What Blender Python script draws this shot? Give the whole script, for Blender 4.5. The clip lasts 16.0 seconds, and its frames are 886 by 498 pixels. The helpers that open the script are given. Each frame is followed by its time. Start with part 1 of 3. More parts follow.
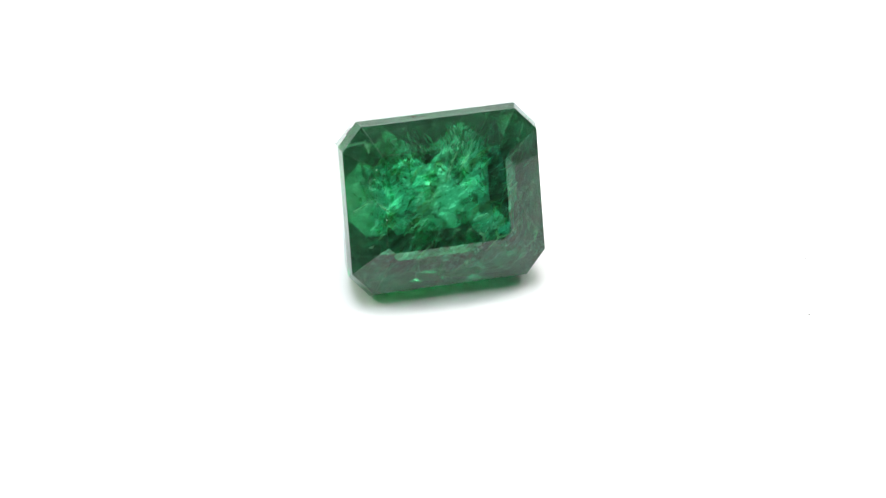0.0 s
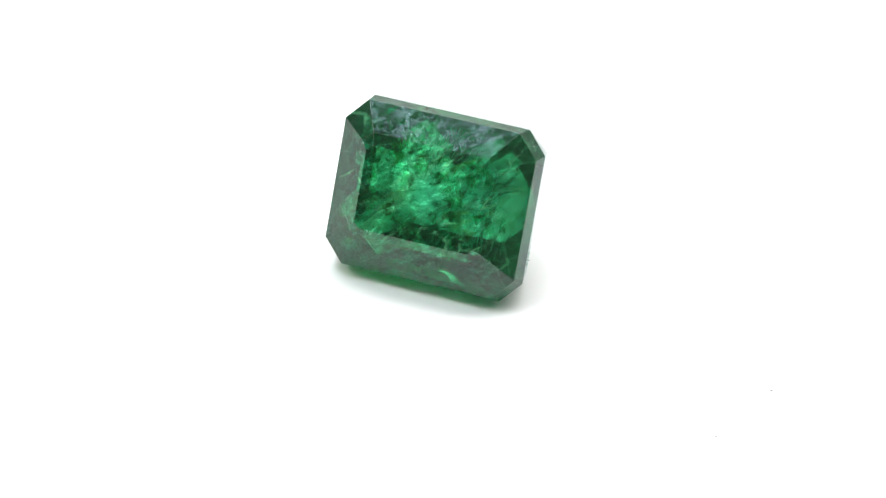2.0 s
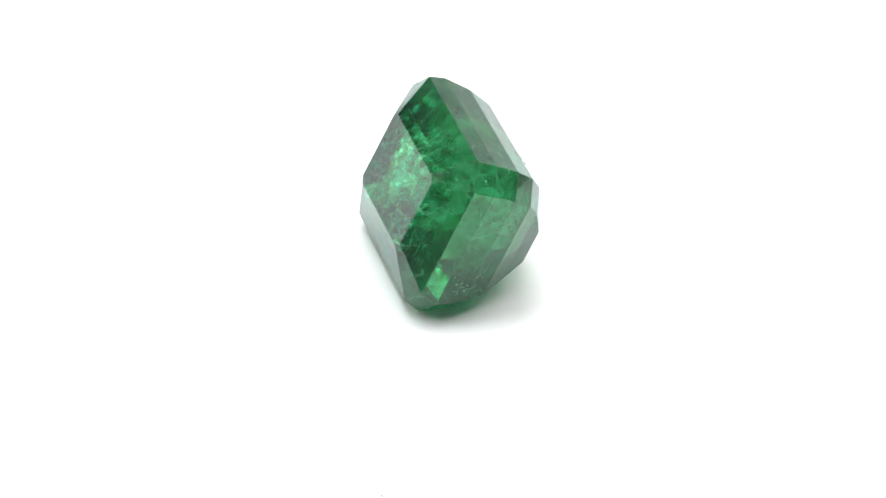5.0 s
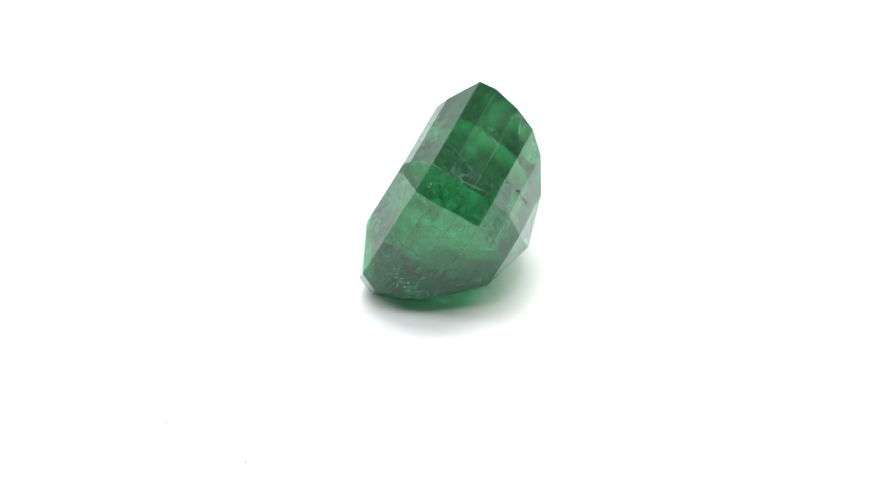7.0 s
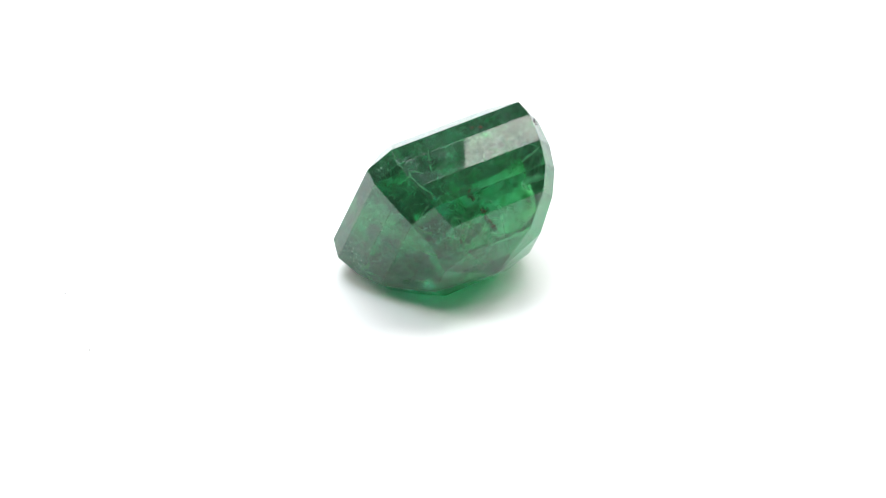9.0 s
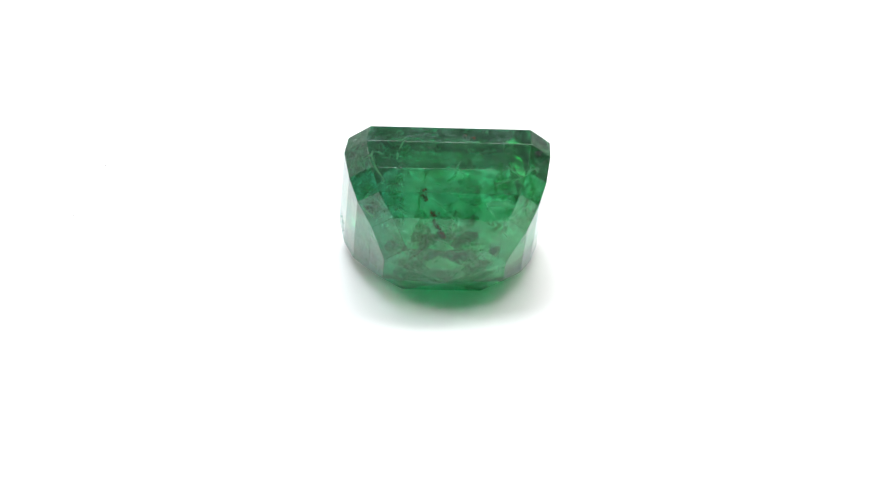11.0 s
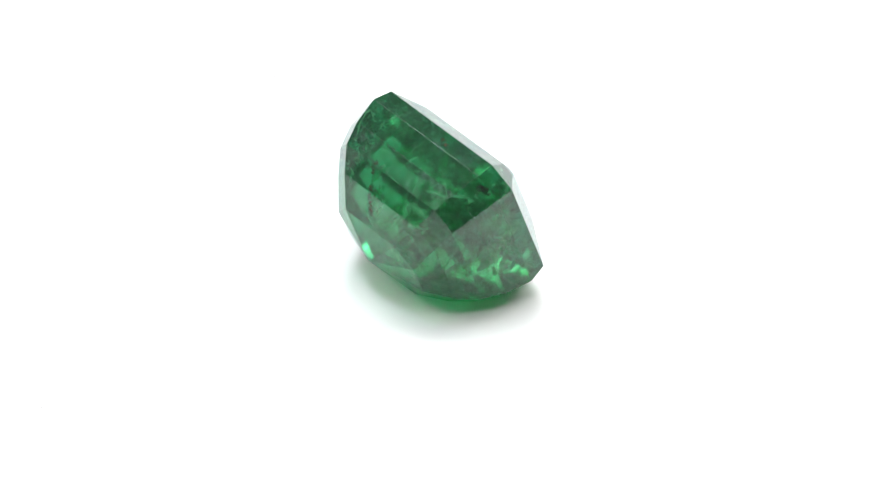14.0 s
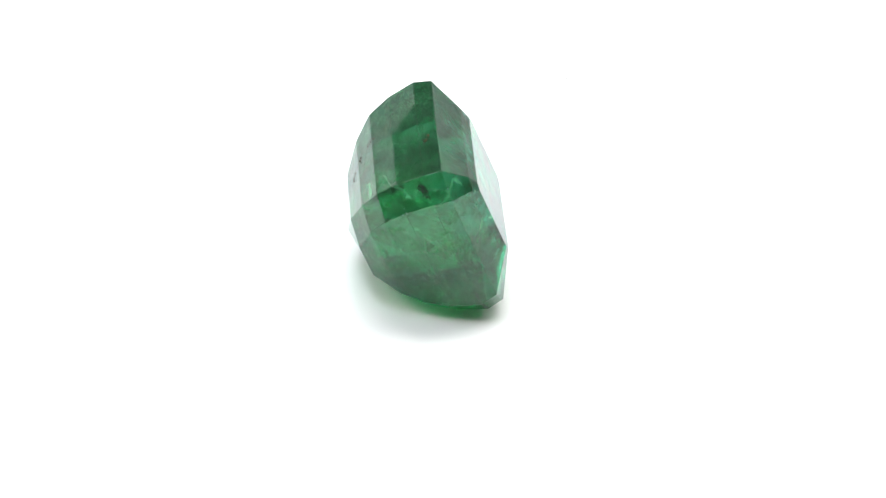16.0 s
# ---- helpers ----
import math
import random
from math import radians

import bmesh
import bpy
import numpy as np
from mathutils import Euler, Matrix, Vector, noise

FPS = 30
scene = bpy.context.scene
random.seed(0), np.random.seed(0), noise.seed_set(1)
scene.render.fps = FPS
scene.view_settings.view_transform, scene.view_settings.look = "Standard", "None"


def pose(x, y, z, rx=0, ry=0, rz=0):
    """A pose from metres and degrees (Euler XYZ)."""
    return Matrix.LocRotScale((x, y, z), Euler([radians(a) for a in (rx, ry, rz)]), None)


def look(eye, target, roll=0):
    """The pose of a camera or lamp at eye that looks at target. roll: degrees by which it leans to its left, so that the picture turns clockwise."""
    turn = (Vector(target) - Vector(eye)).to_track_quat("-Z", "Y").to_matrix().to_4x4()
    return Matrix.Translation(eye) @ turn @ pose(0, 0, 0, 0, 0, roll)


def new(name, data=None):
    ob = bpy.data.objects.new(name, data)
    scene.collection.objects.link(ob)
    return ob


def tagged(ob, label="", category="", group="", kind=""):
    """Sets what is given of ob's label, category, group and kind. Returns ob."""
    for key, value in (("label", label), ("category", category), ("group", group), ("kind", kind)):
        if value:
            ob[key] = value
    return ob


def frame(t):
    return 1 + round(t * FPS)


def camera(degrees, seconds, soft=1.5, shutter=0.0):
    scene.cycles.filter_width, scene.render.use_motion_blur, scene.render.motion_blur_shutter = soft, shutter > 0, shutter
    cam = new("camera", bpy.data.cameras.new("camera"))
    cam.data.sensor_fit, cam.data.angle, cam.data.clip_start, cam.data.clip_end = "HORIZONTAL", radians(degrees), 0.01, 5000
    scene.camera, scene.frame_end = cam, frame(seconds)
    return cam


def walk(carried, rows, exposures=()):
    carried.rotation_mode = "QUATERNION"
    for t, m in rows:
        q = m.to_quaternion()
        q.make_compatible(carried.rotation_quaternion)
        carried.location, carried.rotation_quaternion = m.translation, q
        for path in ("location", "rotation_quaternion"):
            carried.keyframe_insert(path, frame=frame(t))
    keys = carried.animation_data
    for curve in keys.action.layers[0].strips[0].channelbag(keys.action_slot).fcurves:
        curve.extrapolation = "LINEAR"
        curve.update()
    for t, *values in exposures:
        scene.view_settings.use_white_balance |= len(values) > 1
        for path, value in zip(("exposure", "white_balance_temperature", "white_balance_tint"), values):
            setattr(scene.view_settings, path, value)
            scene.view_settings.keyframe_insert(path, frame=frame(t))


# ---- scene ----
MM = 0.001

# ---- camera: stands still ----
cam = camera(13.139, 16.0, soft=1.35)
CAM_PITCH, CAM_YAW, CAM_ROLL = -35.539, 0.082, 3.267
EYE = Vector((0, -173.99, 125.29)) * MM
WAY = Vector((math.cos(radians(CAM_PITCH)) * math.sin(radians(CAM_YAW)),
              math.cos(radians(CAM_PITCH)) * math.cos(radians(CAM_YAW)), math.sin(radians(CAM_PITCH))))
CAM_POSE = look(EYE, EYE + WAY, CAM_ROLL)
walk(cam, [(0.0, CAM_POSE), (16.0, CAM_POSE)])

# ---- light: soft panels at both sides, small bulbs between them, and added fill overhead ----
world = bpy.data.worlds.new("world")
world.use_nodes = True
world.node_tree.nodes["Background"].inputs["Color"].default_value = (0.5, 0.52, 0.55, 1)
world.node_tree.nodes["Background"].inputs["Strength"].default_value = 0.05
scene.world = world
scene.view_settings.exposure = 2.37


def area_lamp(name, sx, sy, power, m, colour=(1, 1, 1)):
    data = bpy.data.lights.new(name, "AREA")
    data.shape, data.size, data.size_y, data.energy, data.color = "RECTANGLE", sx, sy, power, colour
    ob = new(name, data)
    ob.matrix_world = m
    return ob


def toward(az, el, far):
    """The place at that bearing from the stone: az from the camera's side round to the right, el upwards, in degrees."""
    a, e = radians(az), radians(el)
    return Vector((math.cos(e) * math.sin(a), -math.cos(e) * math.cos(a), math.sin(e))) * far + Vector((0, 0, 0.005))


def soft_panel(az, el, far, sx, sy, power, colour=(1, 1, 1)):
    area_lamp("soft_panel", sx, sy, power, look(toward(az, el, far), (0, 0, 0.005)), colour)


for az, el, sx, sy, power in ((-78, 51.5, 0.115, 0.05, 0.033), (-88, 41, 0.11, 0.06, 0.034), (-69, 42, 0.04, 0.04, 0.005), (122, 32, 0.17, 0.05, 0.037), (113, 52, 0.14, 0.05, 0.032)):
    soft_panel(az, el, 0.36, sx, sy, power, (1.0, 0.985, 0.93))
# added fill lamps, kept clear of facet reflections, to whiten the turntable
for x, y, sx, sy, power in ((0, 0.105, 0.40, 0.12, 0.30), (0, 0.365, 0.24, 0.18, 0.28), (-0.265, 0.26, 0.09, 0.16, 0.10), (0.265, 0.26, 0.09, 0.16, 0.10), (0, -0.145, 0.26, 0.05, 0.09)):
    area_lamp("overhead_fill", sx, sy, power, look((x, y, 0.50), (x, y, 0)))
for x, y in ((-0.215, -0.13), (-0.25, -0.11), (-0.23, -0.05), (-0.335, 0.0), (-0.39, -0.05), (-0.40, 0.03), (-0.13, 0.45), (-0.16, 0.48), (-0.22, 0.515), (-0.26, 0.55)):
    area_lamp("bulb", 0.0036 if y < 0.2 else 0.0024, 0.0014 if y < 0.2 else 0.0006, 0.013 if y < 0.2 else 0.007, look((x * 0.4, y * 0.4, 0.41), (0, 0, 0.008)), (0.76, 0.89, 1.0))

# ---- materials ----


def material(name):
    mat = bpy.data.materials.new(name)
    mat.use_nodes = True
    nodes, links = mat.node_tree.nodes, mat.node_tree.links
    return mat, nodes, links, nodes["Principled BSDF"]


def noise_ramp(nodes, links, coords, scale, detail, stops, rough=0.55):
    """A noise in object space, through a ramp of (place, colour)."""
    tex = nodes.new("ShaderNodeTexNoise")
    tex.inputs["Scale"].default_value, tex.inputs["Detail"].default_value = scale, detail
    tex.inputs["Roughness"].default_value = rough
    links.new(coords, tex.inputs["Vector"])
    ramp = nodes.new("ShaderNodeValToRGB")
    ramp.color_ramp.elements[0].position, ramp.color_ramp.elements[0].color = stops[0][0], (*stops[0][1], 1)
    ramp.color_ramp.elements[1].position, ramp.color_ramp.elements[1].color = stops[-1][0], (*stops[-1][1], 1)
    for place, colour in stops[1:-1]:
        ramp.color_ramp.elements.new(place).color = (*colour, 1)
    links.new(tex.outputs["Fac"], ramp.inputs["Fac"])
    return tex, ramp


def white_plastic(name, base, rough):
    mat, nodes, links, bsdf = material(name)
    co = nodes.new("ShaderNodeTexCoord").outputs["Object"]
    lo, hi = [b * 0.985 for b in base], base
    _, ramp = noise_ramp(nodes, links, co, 60, 4, [(0.3, lo), (0.7, hi)])
    links.new(ramp.outputs["Color"], bsdf.inputs["Base Color"])
    bsdf.inputs["Roughness"].default_value = rough
    bsdf.inputs["Specular IOR Level"].default_value = 0.25
    fine, _ = noise_ramp(nodes, links, co, 2500, 3, [(0.3, (0, 0, 0)), (0.7, (1, 1, 1))])
    bump = nodes.new("ShaderNodeBump")
    bump.inputs["Strength"].default_value, bump.inputs["Distance"].default_value = 0.05, 0.0001
    links.new(fine.outputs["Fac"], bump.inputs["Height"])
    links.new(bump.outputs["Normal"], bsdf.inputs["Normal"])
    return mat


def emerald_glass(name, rough=0.005, haze=0.15, blur=0.14):
    """Cut beryl: clean gloss outside, slightly clouded refraction, a little milky scattering, uneven colour, a painted
    inner glow.
    """
    mat, nodes, links, bsdf = material(name)
    nodes.remove(bsdf)
    co = nodes.new("ShaderNodeTexCoord").outputs["Object"]
    # fibrous jardin: warped, stretched noise
    warp = nodes.new("ShaderNodeTexNoise")
    warp.inputs["Scale"].default_value, warp.inputs["Detail"].default_value = 350, 3
    links.new(co, warp.inputs["Vector"])
    push = nodes.new("ShaderNodeVectorMath")
    push.operation = "MULTIPLY_ADD"
    push.inputs[1].default_value = (0.0009, 0.0009, 0.0009)
    links.new(warp.outputs["Color"], push.inputs[0])
    links.new(co, push.inputs[2])
    stretch = nodes.new("ShaderNodeMapping")
    stretch.inputs["Rotation"].default_value = (0.3, 0.5, 0.9)
    stretch.vector_type = "TEXTURE"
    stretch.inputs["Scale"].default_value = (2.4, 1.0, 1.6)
    links.new(push.outputs[0], stretch.inputs["Vector"])
    _, lively = noise_ramp(nodes, links, stretch.outputs["Vector"], 480, 10,
                           [(0.40, (0.03, 0.25, 0.155)), (0.47, (0.10, 0.53, 0.34)), (0.53, (0.18, 0.71, 0.48)), (0.62, (0.40, 0.90, 0.68))], 0.85)
    _, calm = noise_ramp(nodes, links, push.outputs[0], 330, 7,
                         [(0.36, (0.13, 0.42, 0.245)), (0.50, (0.18, 0.545, 0.33)), (0.64, (0.25, 0.64, 0.405))], 0.8)
    split = nodes.new("ShaderNodeSeparateXYZ")
    links.new(co, split.inputs[0])
    height = nodes.new("ShaderNodeMapRange")
    height.inputs["From Min"].default_value, height.inputs["From Max"].default_value = 0.0003, 0.0013
    height.inputs["To Min"].default_value = 0.06
    links.new(split.outputs["Z"], height.inputs["Value"])
    stone = nodes.new("ShaderNodeMix")
    stone.data_type = "RGBA"
    links.new(height.outputs[0], stone.inputs["Factor"])
    links.new(calm.outputs["Color"], stone.inputs[6])
    links.new(lively.outputs["Color"], stone.inputs[7])
    # long fibres, light and dark, in two directions, under the table
    woven = stone.outputs[2]
    for turn, size, colour, low, high, most in (((0.2, 0.3, 0.95), 900, (0.50, 0.92, 0.68, 1), 0.53, 0.62, 0.8), ((0.3, 0.2, 2.15), 1000, (0.02, 0.17, 0.09, 1), 0.54, 0.64, 0.65),
                                                ((0.1, 0.4, 0.70), 1300, (0.16, 0.30, 0.10, 1), 0.54, 0.63, 0.85)):
        comb = nodes.new("ShaderNodeMapping")
        comb.inputs["Rotation"].default_value = turn
        comb.vector_type = "TEXTURE"
        comb.inputs["Scale"].default_value = (4.5, 1.0, 2.2)
        links.new(push.outputs[0], comb.inputs["Vector"])
        _, strand = noise_ramp(nodes, links, comb.outputs["Vector"], size, 6, [(low, (0, 0, 0)), (high, (most, most, most))], 0.7)
        weight = nodes.new("ShaderNodeMath")
        weight.operation = "MULTIPLY"
        links.new(strand.outputs["Color"], weight.inputs[0])
        links.new(height.outputs[0], weight.inputs[1])
        laid = nodes.new("ShaderNodeMix")
        laid.data_type = "RGBA"
        links.new(weight.outputs[0], laid.inputs["Factor"])
        links.new(woven, laid.inputs[6])
        laid.inputs[7].default_value = colour
        woven = laid.outputs[2]
    # crisp shards of differing depth of green
    for size, low, high in ((620, 0.5, 1.4), (1700, 0.6, 1.3)):
        shard = nodes.new("ShaderNodeTexVoronoi")
        shard.inputs["Scale"].default_value = size
        links.new(stretch.outputs["Vector"], shard.inputs["Vector"])
        pick = nodes.new("ShaderNodeSeparateXYZ")
        links.new(shard.outputs["Color"], pick.inputs[0])
        level = nodes.new("ShaderNodeMapRange")
        level.inputs["To Min"].default_value, level.inputs["To Max"].default_value = low, high
        links.new(pick.outputs["X"], level.inputs["Value"])
        strong = nodes.new("ShaderNodeMath")
        strong.operation = "MULTIPLY_ADD"
        strong.inputs[1].default_value, strong.inputs[2].default_value = 0.70, 0.22
        links.new(height.outputs[0], strong.inputs[0])
        times = nodes.new("ShaderNodeMix")
        times.data_type, times.blend_type = "RGBA", "MULTIPLY"
        links.new(strong.outputs[0], times.inputs["Factor"])
        links.new(woven, times.inputs[6])
        links.new(level.outputs[0], times.inputs[7])
        woven = times.outputs[2]
    # colour zoning: deeper green towards the two ends of the table
    end = nodes.new("ShaderNodeMath")
    end.operation = "ABSOLUTE"
    links.new(split.outputs["X"], end.inputs[0])
    zone = nodes.new("ShaderNodeMapRange")
    zone.interpolation_type = "SMOOTHSTEP"
    zone.inputs["From Min"].default_value, zone.inputs["From Max"].default_value = 0.0014, 0.0038
    zone.inputs["To Max"].default_value = 0.7
    links.new(end.outputs[0], zone.inputs["Value"])
    both_ways = nodes.new("ShaderNodeMath")
    both_ways.operation = "MULTIPLY"
    links.new(zone.outputs[0], both_ways.inputs[0])
    links.new(height.outputs[0], both_ways.inputs[1])
    zoned = nodes.new("ShaderNodeMix")
    zoned.data_type, zoned.blend_type = "RGBA", "MULTIPLY"
    links.new(both_ways.outputs[0], zoned.inputs["Factor"])
    links.new(woven, zoned.inputs[6])
    zoned.inputs[7].default_value = (0.45, 0.62, 0.66, 1)
    woven = zoned.outputs[2]
    # bright glow under the table, put into the colour round one point
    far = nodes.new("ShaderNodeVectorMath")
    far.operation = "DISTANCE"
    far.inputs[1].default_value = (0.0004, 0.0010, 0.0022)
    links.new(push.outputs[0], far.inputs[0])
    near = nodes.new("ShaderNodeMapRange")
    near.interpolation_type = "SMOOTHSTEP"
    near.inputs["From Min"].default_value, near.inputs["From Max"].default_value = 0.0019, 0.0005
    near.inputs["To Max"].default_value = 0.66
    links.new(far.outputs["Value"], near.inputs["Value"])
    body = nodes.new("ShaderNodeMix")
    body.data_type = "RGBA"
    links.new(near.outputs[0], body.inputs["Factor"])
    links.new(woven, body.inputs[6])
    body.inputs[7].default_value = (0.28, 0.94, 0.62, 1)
    _, olive = noise_ramp(nodes, links, stretch.outputs["Vector"], 900, 5, [(0.55, (0, 0, 0)), (0.75, (0.45, 0.45, 0.45))], 0.6)
    tone = nodes.new("ShaderNodeMix")
    tone.data_type = "RGBA"
    links.new(olive.outputs["Color"], tone.inputs["Factor"])
    links.new(body.outputs[2], tone.inputs[6])
    tone.inputs[7].default_value = (0.26, 0.46, 0.20, 1)
    # feathery crack lines
    cells = nodes.new("ShaderNodeTexVoronoi")
    cells.feature = "DISTANCE_TO_EDGE"
    cells.inputs["Scale"].default_value = 620
    links.new(stretch.outputs["Vector"], cells.inputs["Vector"])
    crack = nodes.new("ShaderNodeValToRGB")
    crack.color_ramp.elements[0].position, crack.color_ramp.elements[0].color = 0.0, (0.75, 0.75, 0.75, 1)
    crack.color_ramp.elements[1].position, crack.color_ramp.elements[1].color = 0.05, (0, 0, 0, 1)
    links.new(cells.outputs["Distance"], crack.inputs["Fac"])
    _, where = noise_ramp(nodes, links, co, 500, 4, [(0.5, (0, 0, 0)), (0.62, (1, 1, 1))], 0.6)
    lines = nodes.new("ShaderNodeMath")
    lines.operation = "MULTIPLY"
    links.new(crack.outputs["Color"], lines.inputs[0])
    links.new(where.outputs["Color"], lines.inputs[1])
    feather = nodes.new("ShaderNodeMix")
    feather.data_type = "RGBA"
    links.new(lines.outputs[0], feather.inputs["Factor"])
    links.new(tone.outputs[2], feather.inputs[6])
    feather.inputs[7].default_value = (0.60, 0.95, 0.74, 1)
    # fine flecks and wrinkles, dark and light, crisp under the surface
    wrinkle = nodes.new("ShaderNodeMapping")
    wrinkle.inputs["Rotation"].default_value = (0.2, 0.1, 0.45)
    wrinkle.vector_type = "TEXTURE"
    wrinkle.inputs["Scale"].default_value = (1.9, 1.0, 1.3)
    links.new(push.outputs[0], wrinkle.inputs["Vector"])
    _, fleck = noise_ramp(nodes, links, wrinkle.outputs["Vector"], 2900, 3,
                          [(0.35, (0.18, 0.27, 0.22)), (0.43, (0.72, 0.76, 0.74)), (0.56, (1.0, 1.0, 1.0)), (0.64, (2.2, 1.9, 2.0))], 0.62)
    share = nodes.new("ShaderNodeMath")
    share.operation = "MULTIPLY_ADD"
    share.inputs[1].default_value, share.inputs[2].default_value = 0.85, 0.15
    links.new(height.outputs[0], share.inputs[0])
    _, spread = noise_ramp(nodes, links, co, 420, 3, [(0.36, (0.55, 0.55, 0.55)), (0.56, (1, 1, 1))], 0.6)
    dose = nodes.new("ShaderNodeMath")
    dose.operation = "MULTIPLY"
    links.new(share.outputs[0], dose.inputs[0])
    links.new(spread.outputs["Color"], dose.inputs[1])
    flecked = nodes.new("ShaderNodeMix")
    flecked.data_type, flecked.blend_type = "RGBA", "MULTIPLY"
    links.new(dose.outputs[0], flecked.inputs["Factor"])
    links.new(feather.outputs[2], flecked.inputs[6])
    links.new(fleck.outputs["Color"], flecked.inputs[7])
    # depth of the green: bluer under the table, warmer in the pavilion
    depth = nodes.new("ShaderNodeMix")
    depth.data_type = "RGBA"
    links.new(height.outputs[0], depth.inputs["Factor"])
    depth.inputs[7].default_value = (0.76, 0.90, 0.93, 1)
    along = nodes.new("ShaderNodeMapRange")
    along.inputs["From Min"].default_value, along.inputs["From Max"].default_value = -0.005, 0.005
    links.new(split.outputs["X"], along.inputs["Value"])
    ends = nodes.new("ShaderNodeValToRGB")
    ends.color_ramp.elements[0].position, ends.color_ramp.elements[0].color = 0.05, (1.02, 0.97, 0.74, 1)
    ends.color_ramp.elements[1].position, ends.color_ramp.elements[1].color = 0.86, (0.46, 0.61, 0.70, 1)
    for place in (0.45, 0.72):
        ends.color_ramp.elements.new(place).color = (0.88, 0.92, 0.86, 1)
    links.new(along.outputs[0], ends.inputs["Fac"])
    shallow = nodes.new("ShaderNodeMapRange")
    shallow.inputs["From Min"].default_value, shallow.inputs["From Max"].default_value = -0.0012, 0.0002
    links.new(split.outputs["Z"], shallow.inputs["Value"])
    rim = nodes.new("ShaderNodeMix")
    rim.data_type = "RGBA"
    links.new(shallow.outputs[0], rim.inputs["Factor"])
    links.new(ends.outputs["Color"], rim.inputs[6])
    rim.inputs[7].default_value = (0.58, 0.71, 0.75, 1)
    links.new(rim.outputs[2], depth.inputs[6])
    deep = nodes.new("ShaderNodeMix")
    deep.data_type, deep.blend_type = "RGBA", "MULTIPLY"
    deep.inputs["Factor"].default_value = 1.0
    links.new(flecked.outputs[2], deep.inputs[6])
    links.new(depth.outputs[2], deep.inputs[7])
    # scratches and polishing lines
    fine, _ = noise_ramp(nodes, links, wrinkle.outputs["Vector"], 11000, 4, [(0.3, (0, 0, 0)), (0.7, (1, 1, 1))], 0.6)
    bump = nodes.new("ShaderNodeBump")
    bump.inputs["Strength"].default_value, bump.inputs["Distance"].default_value = 0.003, 0.00003
    links.new(fine.outputs["Fac"], bump.inputs["Height"])
    through_glass = nodes.new("ShaderNodeBsdfRefraction")
    through_glass.inputs["IOR"].default_value, through_glass.inputs["Roughness"].default_value = 1.577, blur
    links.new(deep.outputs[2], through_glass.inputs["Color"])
    cloud = nodes.new("ShaderNodeMapRange")
    cloud.inputs["To Min"].default_value, cloud.inputs["To Max"].default_value = blur, blur * 0.4
    links.new(height.outputs[0], cloud.inputs["Value"])
    links.new(cloud.outputs[0], through_glass.inputs["Roughness"])
    # the milky colour carries the same painted glow
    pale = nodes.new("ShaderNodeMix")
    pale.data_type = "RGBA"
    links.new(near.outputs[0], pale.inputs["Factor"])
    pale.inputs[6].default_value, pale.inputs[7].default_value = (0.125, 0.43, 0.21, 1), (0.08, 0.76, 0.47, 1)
    milk = nodes.new("ShaderNodeBsdfDiffuse")
    milky = nodes.new("ShaderNodeBsdfTranslucent")
    curd = nodes.new("ShaderNodeMix")
    curd.data_type, curd.blend_type = "RGBA", "MULTIPLY"
    links.new(dose.outputs[0], curd.inputs["Factor"])
    links.new(pale.outputs[2], curd.inputs[6])
    links.new(fleck.outputs["Color"], curd.inputs[7])
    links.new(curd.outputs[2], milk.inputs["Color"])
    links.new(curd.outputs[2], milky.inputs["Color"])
    clouds = nodes.new("ShaderNodeMixShader")
    links.new(milk.outputs[0], clouds.inputs[1])
    links.new(milky.outputs[0], clouds.inputs[2])
    _, amount = noise_ramp(nodes, links, stretch.outputs["Vector"], 1500, 8, [(0.42, (haze * 0.78,) * 3), (0.58, (haze * 1.25,) * 3)], 0.75)
    total = nodes.new("ShaderNodeMath")
    total.operation, total.use_clamp = "MAXIMUM", True
    body_haze = nodes.new("ShaderNodeMapRange")
    body_haze.inputs["To Min"].default_value, body_haze.inputs["To Max"].default_value = 1.35, 0.7
    links.new(height.outputs[0], body_haze.inputs["Value"])
    veiled = nodes.new("ShaderNodeMath")
    veiled.operation = "MULTIPLY"
    links.new(amount.outputs["Color"], veiled.inputs[0])
    links.new(body_haze.outputs[0], veiled.inputs[1])
    links.new(veiled.outputs[0], total.inputs[0])
    links.new(lines.outputs[0], total.inputs[1])
    # thicker milk where the glow is painted
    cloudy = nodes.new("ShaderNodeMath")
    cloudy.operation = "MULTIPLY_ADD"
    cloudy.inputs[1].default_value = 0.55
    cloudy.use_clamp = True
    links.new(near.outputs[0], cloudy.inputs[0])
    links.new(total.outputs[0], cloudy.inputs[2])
    inner = nodes.new("ShaderNodeMixShader")
    links.new(cloudy.outputs[0], inner.inputs["Fac"])
    links.new(through_glass.outputs[0], inner.inputs[1])
    links.new(clouds.outputs[0], inner.inputs[2])
    gloss = nodes.new("ShaderNodeBsdfGlossy")
    gloss.inputs["Color"].default_value, gloss.inputs["Roughness"].default_value = (1, 1, 1, 1), rough
    links.new(bump.outputs["Normal"], gloss.inputs["Normal"])
    # shine of the worn scratches, its bluish iridescence put into the gloss colour
    sheen = nodes.new("ShaderNodeBsdfGlossy")
    sheen.inputs["Color"].default_value, sheen.inputs["Roughness"].default_value = (0.74, 0.90, 1, 1), 0.20
    links.new(bump.outputs["Normal"], sheen.inputs["Normal"])
    hatch = None
